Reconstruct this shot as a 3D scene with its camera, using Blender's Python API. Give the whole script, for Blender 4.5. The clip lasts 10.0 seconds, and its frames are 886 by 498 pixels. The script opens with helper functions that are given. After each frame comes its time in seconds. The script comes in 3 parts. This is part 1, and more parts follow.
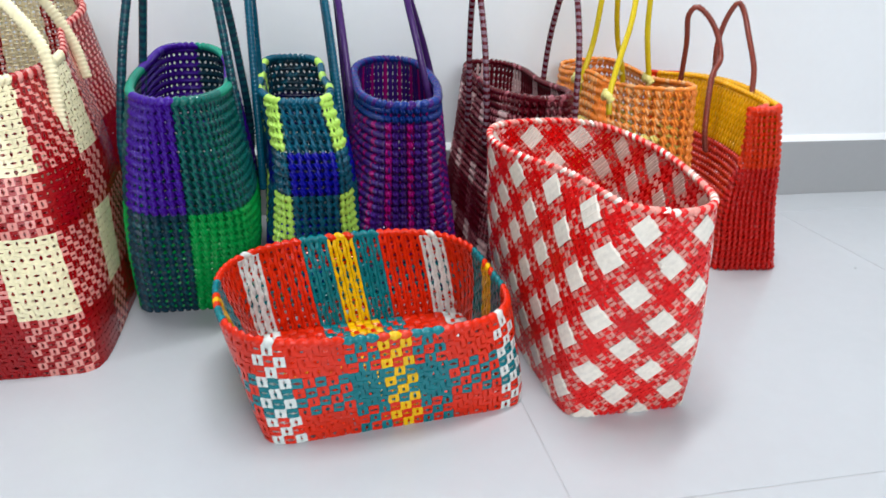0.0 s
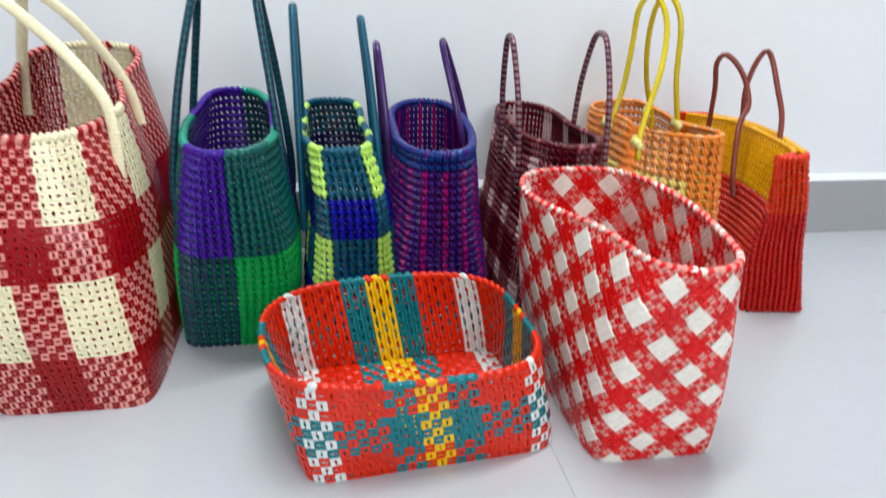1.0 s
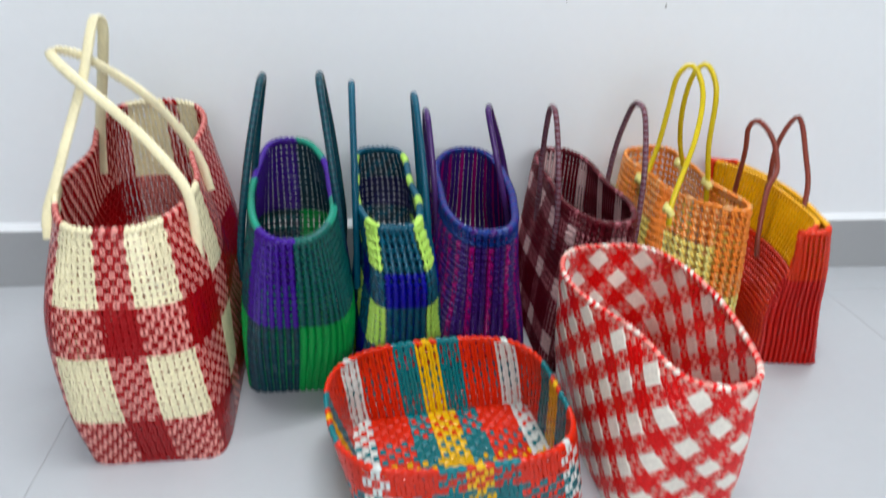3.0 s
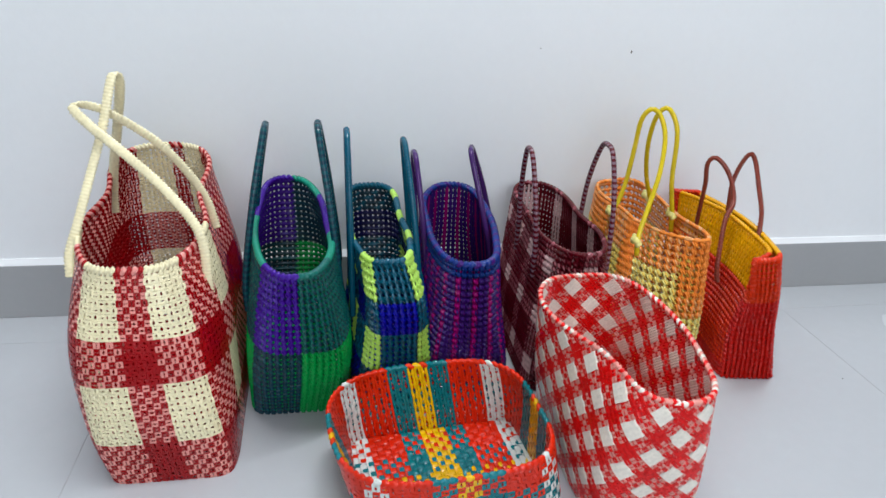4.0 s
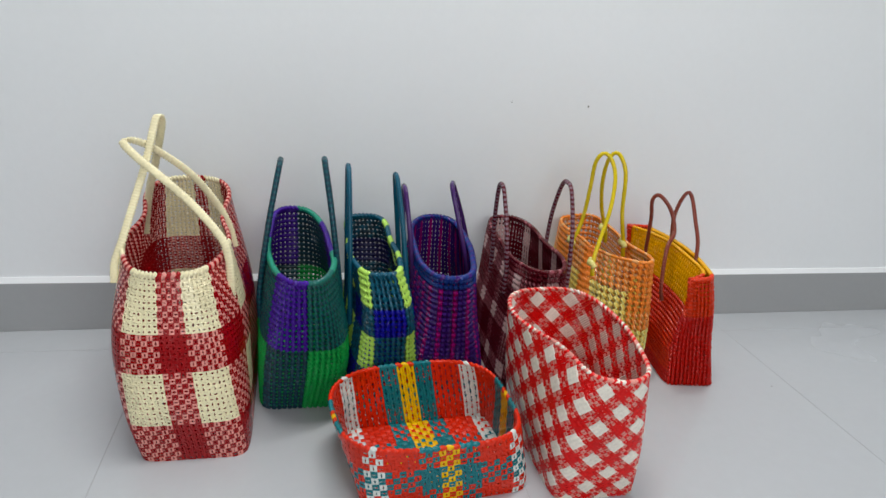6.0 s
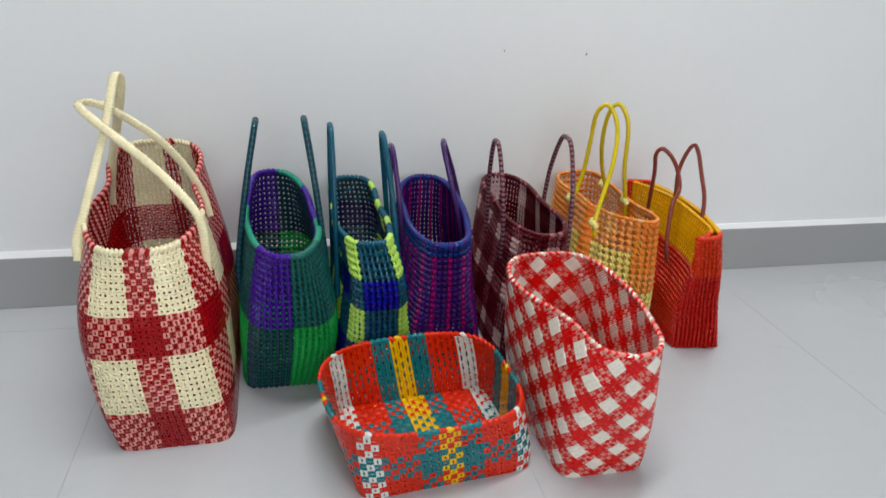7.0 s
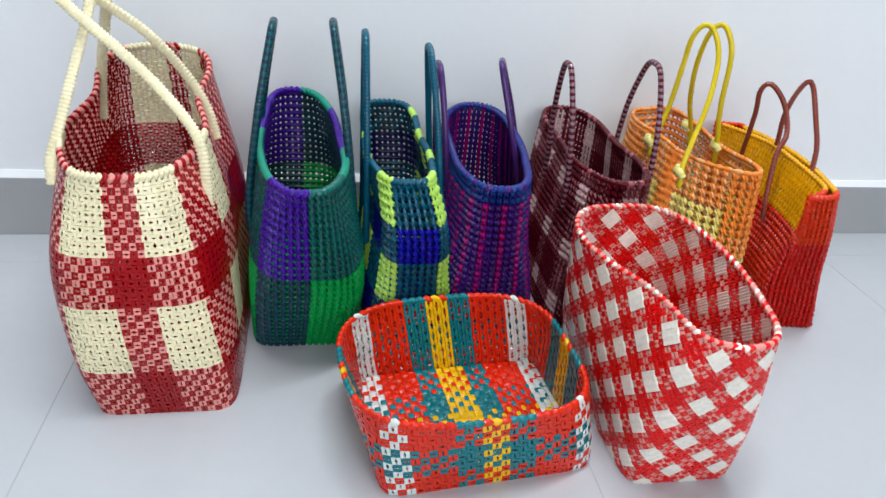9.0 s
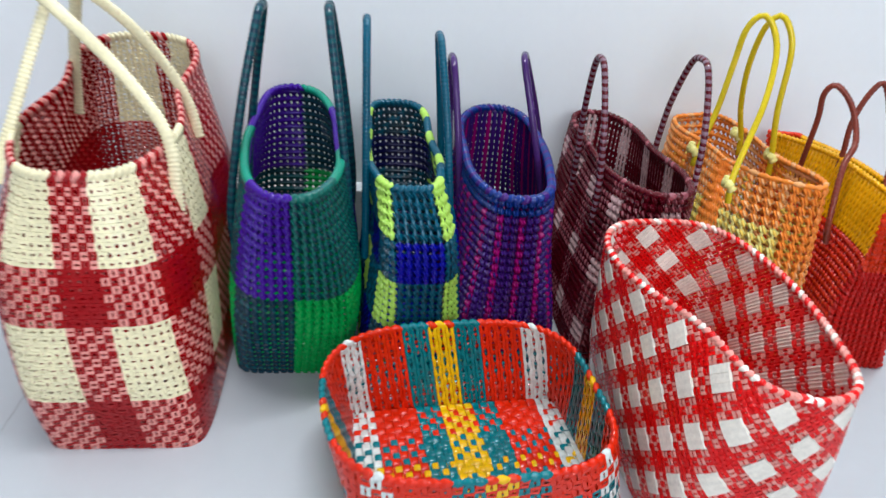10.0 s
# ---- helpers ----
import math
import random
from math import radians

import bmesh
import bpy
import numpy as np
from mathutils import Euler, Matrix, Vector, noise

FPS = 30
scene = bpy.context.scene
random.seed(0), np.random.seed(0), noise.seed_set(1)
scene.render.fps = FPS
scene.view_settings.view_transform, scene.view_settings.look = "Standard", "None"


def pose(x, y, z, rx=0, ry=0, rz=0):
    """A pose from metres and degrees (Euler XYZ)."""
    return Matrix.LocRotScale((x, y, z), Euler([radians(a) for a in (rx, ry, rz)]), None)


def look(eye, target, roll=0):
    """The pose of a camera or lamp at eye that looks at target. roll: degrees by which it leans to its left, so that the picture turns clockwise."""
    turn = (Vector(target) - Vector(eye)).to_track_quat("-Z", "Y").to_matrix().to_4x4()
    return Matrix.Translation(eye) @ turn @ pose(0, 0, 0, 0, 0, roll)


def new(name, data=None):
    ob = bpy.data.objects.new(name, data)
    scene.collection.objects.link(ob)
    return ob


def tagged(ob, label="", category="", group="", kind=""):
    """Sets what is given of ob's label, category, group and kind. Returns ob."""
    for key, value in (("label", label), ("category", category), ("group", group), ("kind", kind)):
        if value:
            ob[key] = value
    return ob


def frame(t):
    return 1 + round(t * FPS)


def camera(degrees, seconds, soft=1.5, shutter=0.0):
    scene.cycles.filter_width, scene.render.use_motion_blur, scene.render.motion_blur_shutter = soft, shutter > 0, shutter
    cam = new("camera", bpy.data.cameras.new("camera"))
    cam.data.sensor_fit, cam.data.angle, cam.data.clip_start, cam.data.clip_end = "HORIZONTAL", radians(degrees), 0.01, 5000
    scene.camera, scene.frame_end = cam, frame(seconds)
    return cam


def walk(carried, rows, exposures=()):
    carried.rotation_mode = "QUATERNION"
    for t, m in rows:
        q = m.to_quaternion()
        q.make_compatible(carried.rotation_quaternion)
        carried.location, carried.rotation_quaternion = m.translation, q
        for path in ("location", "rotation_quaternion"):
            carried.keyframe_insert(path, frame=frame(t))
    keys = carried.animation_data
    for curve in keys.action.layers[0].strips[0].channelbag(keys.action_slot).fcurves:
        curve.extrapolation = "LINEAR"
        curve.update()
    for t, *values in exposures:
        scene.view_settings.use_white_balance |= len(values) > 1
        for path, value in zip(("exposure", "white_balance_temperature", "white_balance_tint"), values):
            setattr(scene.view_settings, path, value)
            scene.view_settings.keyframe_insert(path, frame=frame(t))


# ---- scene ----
cam = camera(66.1, 10.0, shutter=0.5)
PATH = [
    (0, (-0.152, -1.07, 0.384), (0.227, 0.732, -0.396), 1.7),
    (0.5, (-0.155, -1.071, 0.385), (0.174, 0.72, -0.442), 0.5),
    (1, (-0.165, -1.084, 0.423), (0.143, 0.75, -0.314), 1.6),
    (1.5, (-0.177, -1.113, 0.462), (0.126, 0.753, -0.191), 3.1),
    (2, (-0.186, -1.13, 0.483), (0.115, 0.745, -0.143), 3.2),
    (2.2, (-0.179, -1.142, 0.487), (0.112, 0.703, -0.228), 2.3),
    (2.5, (-0.195, -1.12, 0.519), (0.141, 0.594, -0.454), 3.8),
    (2.7, (-0.217, -1.095, 0.541), (0.147, 0.606, -0.447), 5.0),
    (3, (-0.208, -1.083, 0.584), (0.052, 0.695, -0.293), 2.6),
    (3.2, (-0.209, -1.084, 0.604), (0.056, 0.715, -0.23), 2.6),
    (4.3, (-0.241, -1.181, 0.643), (0.087, 0.607, -0.19), 2.6),
    (4.5, (-0.249, -1.204, 0.646), (0.072, 0.6, -0.155), 2.6),
    (5, (-0.269, -1.287, 0.657), (0.092, 0.545, -0.06), 4.1),
    (5.2, (-0.266, -1.321, 0.654), (0.115, 0.52, -0.03), 3.8),
    (6.3, (-0.273, -1.325, 0.658), (0.109, 0.514, -0.03), 3.8),
    (6.5, (-0.279, -1.302, 0.659), (0.127, 0.517, -0.066), 4.1),
    (7, (-0.265, -1.243, 0.647), (0.156, 0.535, -0.168), 3.0),
    (7.5, (-0.267, -1.184, 0.625), (0.136, 0.565, -0.259), 3.4),
    (8, (-0.259, -1.122, 0.612), (0.089, 0.652, -0.242), 3.7),
    (8.5, (-0.252, -1.082, 0.584), (0.073, 0.656, -0.351), 4.1),
    (9, (-0.25, -1.072, 0.573), (0.075, 0.643, -0.404), 5.0),
    (9.5, (-0.242, -1.058, 0.566), (0.003, 0.693, -0.37), 4.9),
    (10, (-0.204, -0.977, 0.519), (0.024, 0.775, -0.418), 4.7),
]
walk(cam, [(t, look(eye, target, roll)) for t, eye, target, roll in PATH],
     exposures=[(0.0, 0.38, 6550, 10), (1.5, 0.25, 6500, 10), (2.0, 0.17, 6500, 10), (2.5, 0.20, 6550, 10), (3.0, 0.20, 6550, 10), (4.5, 0.00, 6400, 10), (5.2, -0.05, 6550, 10), (6.3, -0.19, 6900, 10), (7.5, -0.05, 6850, 10),
                (8.2, 0.07, 6700, 10), (9.0, 0.23, 6400, 10), (10.0, 0.28, 6300, 10)])

# ---- world and light ----
world = bpy.data.worlds.new("sky")
scene.world = world
world.use_nodes = True
sky = world.node_tree.nodes.new("ShaderNodeTexSky")
sky.sky_type, sky.sun_disc = "NISHITA", False
sky.sun_elevation, sky.sun_rotation = radians(40), radians(200)
world.node_tree.links.new(sky.outputs[0], world.node_tree.nodes["Background"].inputs[0])
world.node_tree.nodes["Background"].inputs[1].default_value = 0.08


def area_lamp(name, eye, target, sx, sy, watts, colour):
    data = bpy.data.lights.new(name, "AREA")
    data.shape, data.size, data.size_y, data.energy, data.color = "RECTANGLE", sx, sy, watts, colour
    ob = new(name, data)
    ob.matrix_world = look(eye, target)
    return ob


# daylight through the window behind the camera, and the tube lamp high on the wall behind the bags
area_lamp("window_light", (0.2, -3.05, 1.55), (0.1, 0.0, 0.7), 2.2, 1.5, 38.0, (0.93, 0.97, 1.0))
area_lamp("tube_light", (-0.08, -0.48, 2.35), (-0.1, -0.45, 0.0), 1.2, 0.12, 28.0, (0.95, 0.98, 1.0))


# ---- materials ----
def lin(rgb):
    return tuple((c / 255 / 12.92 if c / 255 <= 0.04045 else ((c / 255 + 0.055) / 1.055) ** 2.4) for c in rgb) + (1.0,)


def material(name):
    m = bpy.data.materials.new(name)
    m.use_nodes = True
    nt = m.node_tree
    return m, nt, nt.nodes["Principled BSDF"]


def noise_node(nt, scale, detail=3.0, rough=0.55):
    co = nt.nodes.new("ShaderNodeTexCoord")
    n = nt.nodes.new("ShaderNodeTexNoise")
    n.inputs["Scale"].default_value, n.inputs["Detail"].default_value, n.inputs["Roughness"].default_value = scale, detail, rough
    nt.links.new(co.outputs["Object"], n.inputs["Vector"])
    return n


def ramp(nt, src, lo, hi, a, b):
    r = nt.nodes.new("ShaderNodeMapRange")
    r.inputs[1].default_value, r.inputs[2].default_value, r.inputs[3].default_value, r.inputs[4].default_value = lo, hi, a, b
    nt.links.new(src, r.inputs[0])
    return r.outputs[0]


def plastic(name, rgb, rough=0.19, vary=0.2):
    """Extruded plastic cane: tone varies from piece to piece, with streaks and light scuffs."""
    m, nt, bsdf = material(name)
    geo = nt.nodes.new("ShaderNodeNewGeometry")
    hsv = nt.nodes.new("ShaderNodeHueSaturation")
    hsv.inputs["Color"].default_value = tuple(c * 0.9 for c in lin(rgb)[:3]) + (1.0,)
    bsdf.inputs["Specular IOR Level"].default_value = 0.42
    streak = noise_node(nt, 260.0, 2.0)
    soft = noise_node(nt, 16.0, 2.0)
    add = nt.nodes.new("ShaderNodeMath")
    add.operation = "ADD"
    nt.links.new(ramp(nt, streak.outputs[0], 0.25, 0.75, -vary / 2, vary / 2), add.inputs[0])
    nt.links.new(ramp(nt, soft.outputs[0], 0.3, 0.7, 1 - vary / 2, 1 + vary / 2), add.inputs[1])
    add2 = nt.nodes.new("ShaderNodeMath")
    add2.operation = "ADD"
    nt.links.new(add.outputs[0], add2.inputs[0])
    nt.links.new(ramp(nt, geo.outputs["Random Per Island"], 0, 1, -vary / 2, vary / 2), add2.inputs[1])
    nt.links.new(add2.outputs[0], hsv.inputs["Value"])
    nt.links.new(hsv.outputs[0], bsdf.inputs["Base Color"])
    nt.links.new(ramp(nt, soft.outputs[0], 0.3, 0.7, rough - 0.07, rough + 0.1), bsdf.inputs["Roughness"])
    bump = nt.nodes.new("ShaderNodeBump")
    bump.inputs["Strength"].default_value, bump.inputs["Distance"].default_value = 0.25, 0.0006
    nt.links.new(streak.outputs[0], bump.inputs["Height"])
    nt.links.new(bump.outputs[0], bsdf.inputs["Normal"])
    return m


COLOURS = {
    "cream": (255, 244, 202), "dark_red": (164, 8, 16), "scarlet": (240, 14, 14), "milk": (252, 244, 232),
    "vermilion": (234, 44, 8), "petrol": (0, 124, 134), "yolk": (252, 200, 8), "white": (232, 240, 236),
    "violet": (64, 14, 150), "green": (0, 164, 74), "sea_green": (8, 104, 96), "slate_teal": (16, 56, 74),
    "lime": (192, 238, 104), "royal": (8, 14, 160), "teal": (4, 88, 114), "navy": (8, 10, 78),
    "magenta": (160, 6, 112), "plum": (62, 22, 116), "blue": (14, 50, 132), "maroon": (92, 6, 22),
    "rose_grey": (222, 182, 182), "orange": (250, 146, 56), "lemon": (246, 212, 96), "handle_yellow": (226, 200, 30),
    "pale_lime": (236, 226, 138), "red": (208, 20, 8), "ember": (232, 54, 4), "gold": (250, 182, 0),
    "brown": (128, 54, 40), "peach": (244, 176, 112), "aubergine": (70, 36, 102), "mauve": (136, 108, 122),
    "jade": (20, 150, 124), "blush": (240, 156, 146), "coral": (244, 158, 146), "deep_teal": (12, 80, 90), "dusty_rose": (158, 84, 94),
}
MATS = {k: plastic(k, v) for k, v in COLOURS.items()}


def plain(name, rgb, rough, scale, vary, bump_d, spec=0.5):
    m, nt, bsdf = material(name)
    big, fine = noise_node(nt, scale, 4.0), noise_node(nt, scale * 30, 3.0)
    hsv = nt.nodes.new("ShaderNodeHueSaturation")
    hsv.inputs["Color"].default_value = lin(rgb)
    add = nt.nodes.new("ShaderNodeMath")
    add.operation = "ADD"
    nt.links.new(ramp(nt, big.outputs[0], 0.3, 0.7, 1 - vary, 1 + vary), add.inputs[0])
    nt.links.new(ramp(nt, fine.outputs[0], 0.3, 0.7, -vary / 2, vary / 2), add.inputs[1])
    nt.links.new(add.outputs[0], hsv.inputs["Value"])
    nt.links.new(hsv.outputs[0], bsdf.inputs["Base Color"])
    nt.links.new(ramp(nt, big.outputs[0], 0.3, 0.7, rough * 0.85, rough * 1.15), bsdf.inputs["Roughness"])
    bsdf.inputs["Specular IOR Level"].default_value = spec
    b = nt.nodes.new("ShaderNodeBump")
    b.inputs["Strength"].default_value, b.inputs["Distance"].default_value = 0.3, bump_d
    nt.links.new(fine.outputs[0], b.inputs["Height"])
    nt.links.new(b.outputs[0], bsdf.inputs["Normal"])
    return m


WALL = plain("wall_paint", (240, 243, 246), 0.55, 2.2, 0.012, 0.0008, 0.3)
# for the unseen walls and ceiling: mid grey so less light bounces onto the bags
BOUNCE_GREY = plain("bounce_cut_grey", (176, 178, 178), 0.6, 2.2, 0.02, 0.0008, 0.3)
TILE = plain("white_tile", (192, 196, 201), 0.24, 1.6, 0.02, 0.0002)
GROUT = plain("grout", (176, 178, 182), 0.8, 20, 0.06, 0.0005)
SKIRT = plain("grey_skirting_tile", (165, 167, 169), 0.3, 3.0, 0.025, 0.0002)
DIRT = plain("dirt", (70, 62, 56), 0.8, 60, 0.1, 0.0004)


# ---- mesh helpers ----
def mesh_object(name, verts, faces, mats, parent=None, label="", idx=None, smooth=True):
    me = bpy.data.meshes.new(name)
    me.from_pydata(verts if isinstance(verts, list) else verts.tolist(), [], faces if isinstance(faces, list) else faces.tolist())
    for m in mats:
        me.materials.append(m)
    if idx is not None:
        me.polygons.foreach_set("material_index", np.asarray(idx, dtype=np.int32))
    if smooth:
        me.polygons.foreach_set("use_smooth", np.ones(len(me.polygons), dtype=bool))
    me.update()
    ob = new(name, me)
    if parent:
        ob.parent = parent
    if label:
        tagged(ob, label)
    return ob


def part(name, bm, mat, parent, label=""):
    me = bpy.data.meshes.new(name)
    bmesh.ops.recalc_face_normals(bm, faces=bm.faces)
    bm.to_mesh(me)
    bm.free()
    me.materials.append(mat)
    ob = new(name, me)
    if parent:
        ob.parent = parent
    if label:
        tagged(ob, label)
    return ob


def box_bm(x0, x1, y0, y1, z0, z1, bevel=0.0):
    bm = bmesh.new()
    bmesh.ops.create_cube(bm, size=1)
    for v in bm.verts:
        v.co = (x0 if v.co.x < 0 else x1, y0 if v.co.y < 0 else y1, z0 if v.co.z < 0 else z1)
    if bevel:
        bmesh.ops.bevel(bm, geom=bm.edges[:], offset=bevel, segments=2, affect="EDGES", profile=0.5)
    return bm


def unit(a):
    return a / np.maximum(np.linalg.norm(a, axis=-1, keepdims=True), 1e-9)


def grid_faces(rows, cols, close_rows=False, close_cols=True):
    i = np.arange(rows if close_rows else rows - 1)[:, None]
    j = np.arange(cols if close_cols else cols - 1)[None, :]
    i2, j2 = (i + 1) % rows, (j + 1) % cols
    return np.stack([i * cols + j, i * cols + j2, i2 * cols + j2, i2 * cols + j], -1).reshape(-1, 4)


SMOOTH = np.array([(-1, 0), (-0.8, 0.7), (-0.4, 1.0), (0, 1.05), (0.4, 1.0), (0.8, 0.7), (1, 0), (0, -0.9)])


def ribbon(name, pos, nor, off, half, thick, mats, cell_idx, parent, closed, label=""):
    """A strap along pos with surface normals nor, lifted by off; cell_idx gives each segment's material."""
    tan = unit(np.roll(pos, -1, 0) - np.roll(pos, 1, 0)) if closed else unit(np.gradient(pos, axis=0))
    side = unit(np.cross(nor, tan))
    c = pos + nor * off[:, None]
    v = c[:, None] + side[:, None] * (SMOOTH[None, :, :1] * half) + nor[:, None] * (SMOOTH[None, :, 1:] * thick)
    f = grid_faces(len(pos), 8, closed, True)
    idx = np.repeat(cell_idx, 8)
    used = sorted(set(int(k) for k in cell_idx))
    remap = {k: n for n, k in enumerate(used)}
    idx = np.array([remap[int(k)] for k in idx])
    faces = f.tolist()
    if not closed:
        n = len(pos)
        faces += [list(range(8))[::-1], [(n - 1) * 8 + k for k in range(8)]]
        idx = np.concatenate([idx, [idx[0], idx[-1]]])
    return mesh_object(name, v.reshape(-1, 3), faces, [mats[k] for k in used], parent, label, idx)


def twin_ribbon(name, pos, nor, off, half, thick, gap, mats, cell_idx, parent, closed):
    """A strap of two wires side by side, which part by gap (a share of the half width) at each point of pos."""
    tan = unit(np.roll(pos, -1, 0) - np.roll(pos, 1, 0)) if closed else unit(np.gradient(pos, axis=0))
    side = unit(np.cross(nor, tan))
    c = pos + nor * off[:, None]
    n = len(pos)
    one = np.ones(n)
    x = np.stack([-one, -0.96 * one, -gap, -0.5 - gap / 2, gap, 0.96 * one, one, 0.5 + gap / 2], 1) * half
    z = np.array([0.6, 0.95, 1.0, -0.9, 1.0, 0.95, 0.6, -0.9]) * thick
    v = c[:, None] + side[:, None] * x[..., None] + nor[:, None] * z[None, :, None]
    f = grid_faces(n, 4, closed, True)
    f = f // 4 * 8 + f % 4
    faces = np.vstack([f, f + 4]).tolist()
    used = sorted(set(int(k) for k in cell_idx))
    idx = np.tile(np.repeat([used.index(int(k)) for k in cell_idx], 4), 2)
    if not closed:
        e = (n - 1) * 8
        faces += [[3, 2, 1, 0], [7, 6, 5, 4], [e, e + 1, e + 2, e + 3], [e + 4, e + 5, e + 6, e + 7]]
        idx = np.concatenate([idx, [idx[0], idx[0], idx[-1], idx[-1]]])
    return mesh_object(name, v.reshape(-1, 3), faces, [mats[k] for k in used], parent, "", idx, False)


def spline(points, n):
    """Catmull-Rom through the points, n samples evenly by length."""
    p = np.array(points, float)
    q = np.vstack([2 * p[0] - p[1], p, 2 * p[-1] - p[-2]])
    out = []
    for k in range(1, len(q) - 2):
        t = np.linspace(0, 1, 24, endpoint=False)[:, None]
        a, b, c, d = q[k - 1], q[k], q[k + 1], q[k + 2]
        out.append(0.5 * (2 * b + (c - a) * t + (2 * a - 5 * b + 4 * c - d) * t**2 + (3 * b - a - 3 * c + d) * t**3))
    out = np.vstack(out + [p[-1:]])
    s = np.r_[0, np.cumsum(np.linalg.norm(np.diff(out, axis=0), axis=1))]
    w = np.linspace(0, s[-1], n)
    return np.stack([np.interp(w, s, out[:, k]) for k in range(out.shape[1])], 1), s[-1]


def tube(name, points, radius, mats, parent, label="", pitch=0.006, ridge=0.12, flat=(1.0, 1.0), side_hint=(0, 1, 0), twist=0.0, stripes=1):
    """A wrapped cord: a bent tube whose wraps stand out as ridges; with two materials the wraps alternate."""
    _, length = spline(points, 8)
    wraps = max(6, int(length / pitch))
    pos, _ = spline(points, wraps * 3 + 1)
    tan = unit(np.gradient(pos, axis=0))
    side = unit(np.array(side_hint, float) - tan * (tan @ np.array(side_hint, float))[:, None])
    up = np.cross(tan, side)
    k = 10
    ang = np.linspace(0, 2 * np.pi, k, endpoint=False)
    ph = np.arange(len(pos)) % 3
    r = radius * np.where(ph == 0, 1 - ridge, 1 + ridge * 0.3)
    shift = np.sin(ang)[None, :, None] * tan[:, None] * twist
    v = pos[:, None] + (side[:, None] * np.cos(ang)[None, :, None] * flat[0] + up[:, None] * np.sin(ang)[None, :, None] * flat[1]) * r[:, None, None] + shift
    f = grid_faces(len(pos), k).tolist()
    idx = np.repeat((np.arange(len(pos) - 1) // 3) // stripes % len(mats), k)
    n = len(pos)
    f += [list(range(k))[::-1], [(n - 1) * k + j for j in range(k)]]
    idx = np.r_[idx, idx[0], idx[-1]]
    return mesh_object(name, v.reshape(-1, 3), f, mats, parent, label, idx)


# ---- the woven wall of a bag ----
NU, NV = 480, 72


def curve1(x, xs, ys):
    """Smooth curve through (xs, ys)."""
    xs, ys = np.array(xs, float), np.array(ys, float)
    m = np.gradient(ys, xs)
    k = np.clip(np.searchsorted(xs, x) - 1, 0, len(xs) - 2)
    h = xs[k + 1] - xs[k]
    t = (x - xs[k]) / h
    return (2 * t**3 - 3 * t**2 + 1) * ys[k] + (t**3 - 2 * t**2 + t) * h * m[k] + (-2 * t**3 + 3 * t**2) * ys[k + 1] + (t**3 - t**2) * h * m[k + 1]


class Skin:
    """The bag's outer surface: rounded-rectangle rings from the base to the rim. u runs round from the front middle to the right, v up."""

    def __init__(self, height, levels, skew=0.0, yaw=0.0, rim=lambda u: 0 * u, pinch=0.0, pinch_at=0.0, pinch_wide=0.1, seed=0, wobble=0.0015, bend=None):
        vs = [l[0] for l in levels]
        v = np.linspace(0, 1, NV)
        cx, cy, a, b, n = (curve1(v, vs, [l[k] for l in levels]) for k in range(1, 6))
        self.height, self.levels = height, (cx, cy, a, b, n)
        self.yaw, self.skew = yaw, skew
        th = np.linspace(-np.pi / 2, 1.5 * np.pi, 1441)
        u = np.arange(NU) / NU
        tab = np.zeros((NV, NU, 3))
        for i in range(NV):
            e = 2 / n[i]
            x = a[i] * np.sign(np.cos(th)) * np.abs(np.cos(th)) ** e
            y = b[i] * np.sign(np.sin(th)) * np.abs(np.sin(th)) ** e
            x = x * (1 - pinch * v[i] ** 2 * np.exp(-(((y - pinch_at) / pinch_wide) ** 2)))
            s = np.r_[0, np.cumsum(np.hypot(np.diff(x), np.diff(y)))]
            if i == NV // 2:
                self.perimeter = s[-1]
            px, py = np.interp(u * s[-1], s, x), np.interp(u * s[-1], s, y)
            px = px + skew * py
            c, sn = np.cos(np.radians(yaw)), np.sin(np.radians(yaw))
            tab[i, :, 0], tab[i, :, 1] = cx[i] + c * px - sn * py, cy[i] + sn * px + c * py
            tab[i, :, 2] = height * v[i] + rim(u) * v[i] ** 3
        ph = np.random.RandomState(seed).rand(6) * 6.28
        uu, vv = np.meshgrid(u * 2 * np.pi, v)
        w = np.sin(3 * uu + ph[0] + 2 * vv) + np.sin(5 * uu + ph[1] - 3 * vv) * 0.7 + np.sin(2 * uu + 7 * vv + ph[2]) * 0.6
        tab += self._normals(tab) * (w * wobble * np.sin(vv * np.pi * 0.5 + 0.2))[..., None]
        if bend:
            tab = bend(tab)
        self.tab, self.nor = tab, self._normals(tab)

    @staticmethod
    def _normals(tab):
        du = np.roll(tab, -1, 1) - np.roll(tab, 1, 1)
        dv = np.gradient(tab, axis=0)
        return unit(np.cross(du, dv))

    def at(self, u, v):
        fu, fv = (np.asarray(u) % 1.0) * NU, np.clip(v, 0, 1) * (NV - 1)
        i, j = np.floor(fv).astype(int).clip(0, NV - 2), np.floor(fu).astype(int) % NU
        a, b = (fv - i)[..., None], (fu - np.floor(fu))[..., None]
        j2 = (j + 1) % NU
        out = []
        for t in (self.tab, self.nor):
            out.append((t[i, j] * (1 - b) + t[i, j2] * b) * (1 - a) + (t[i + 1, j] * (1 - b) + t[i + 1, j2] * b) * a)
        return out[0], unit(out[1])


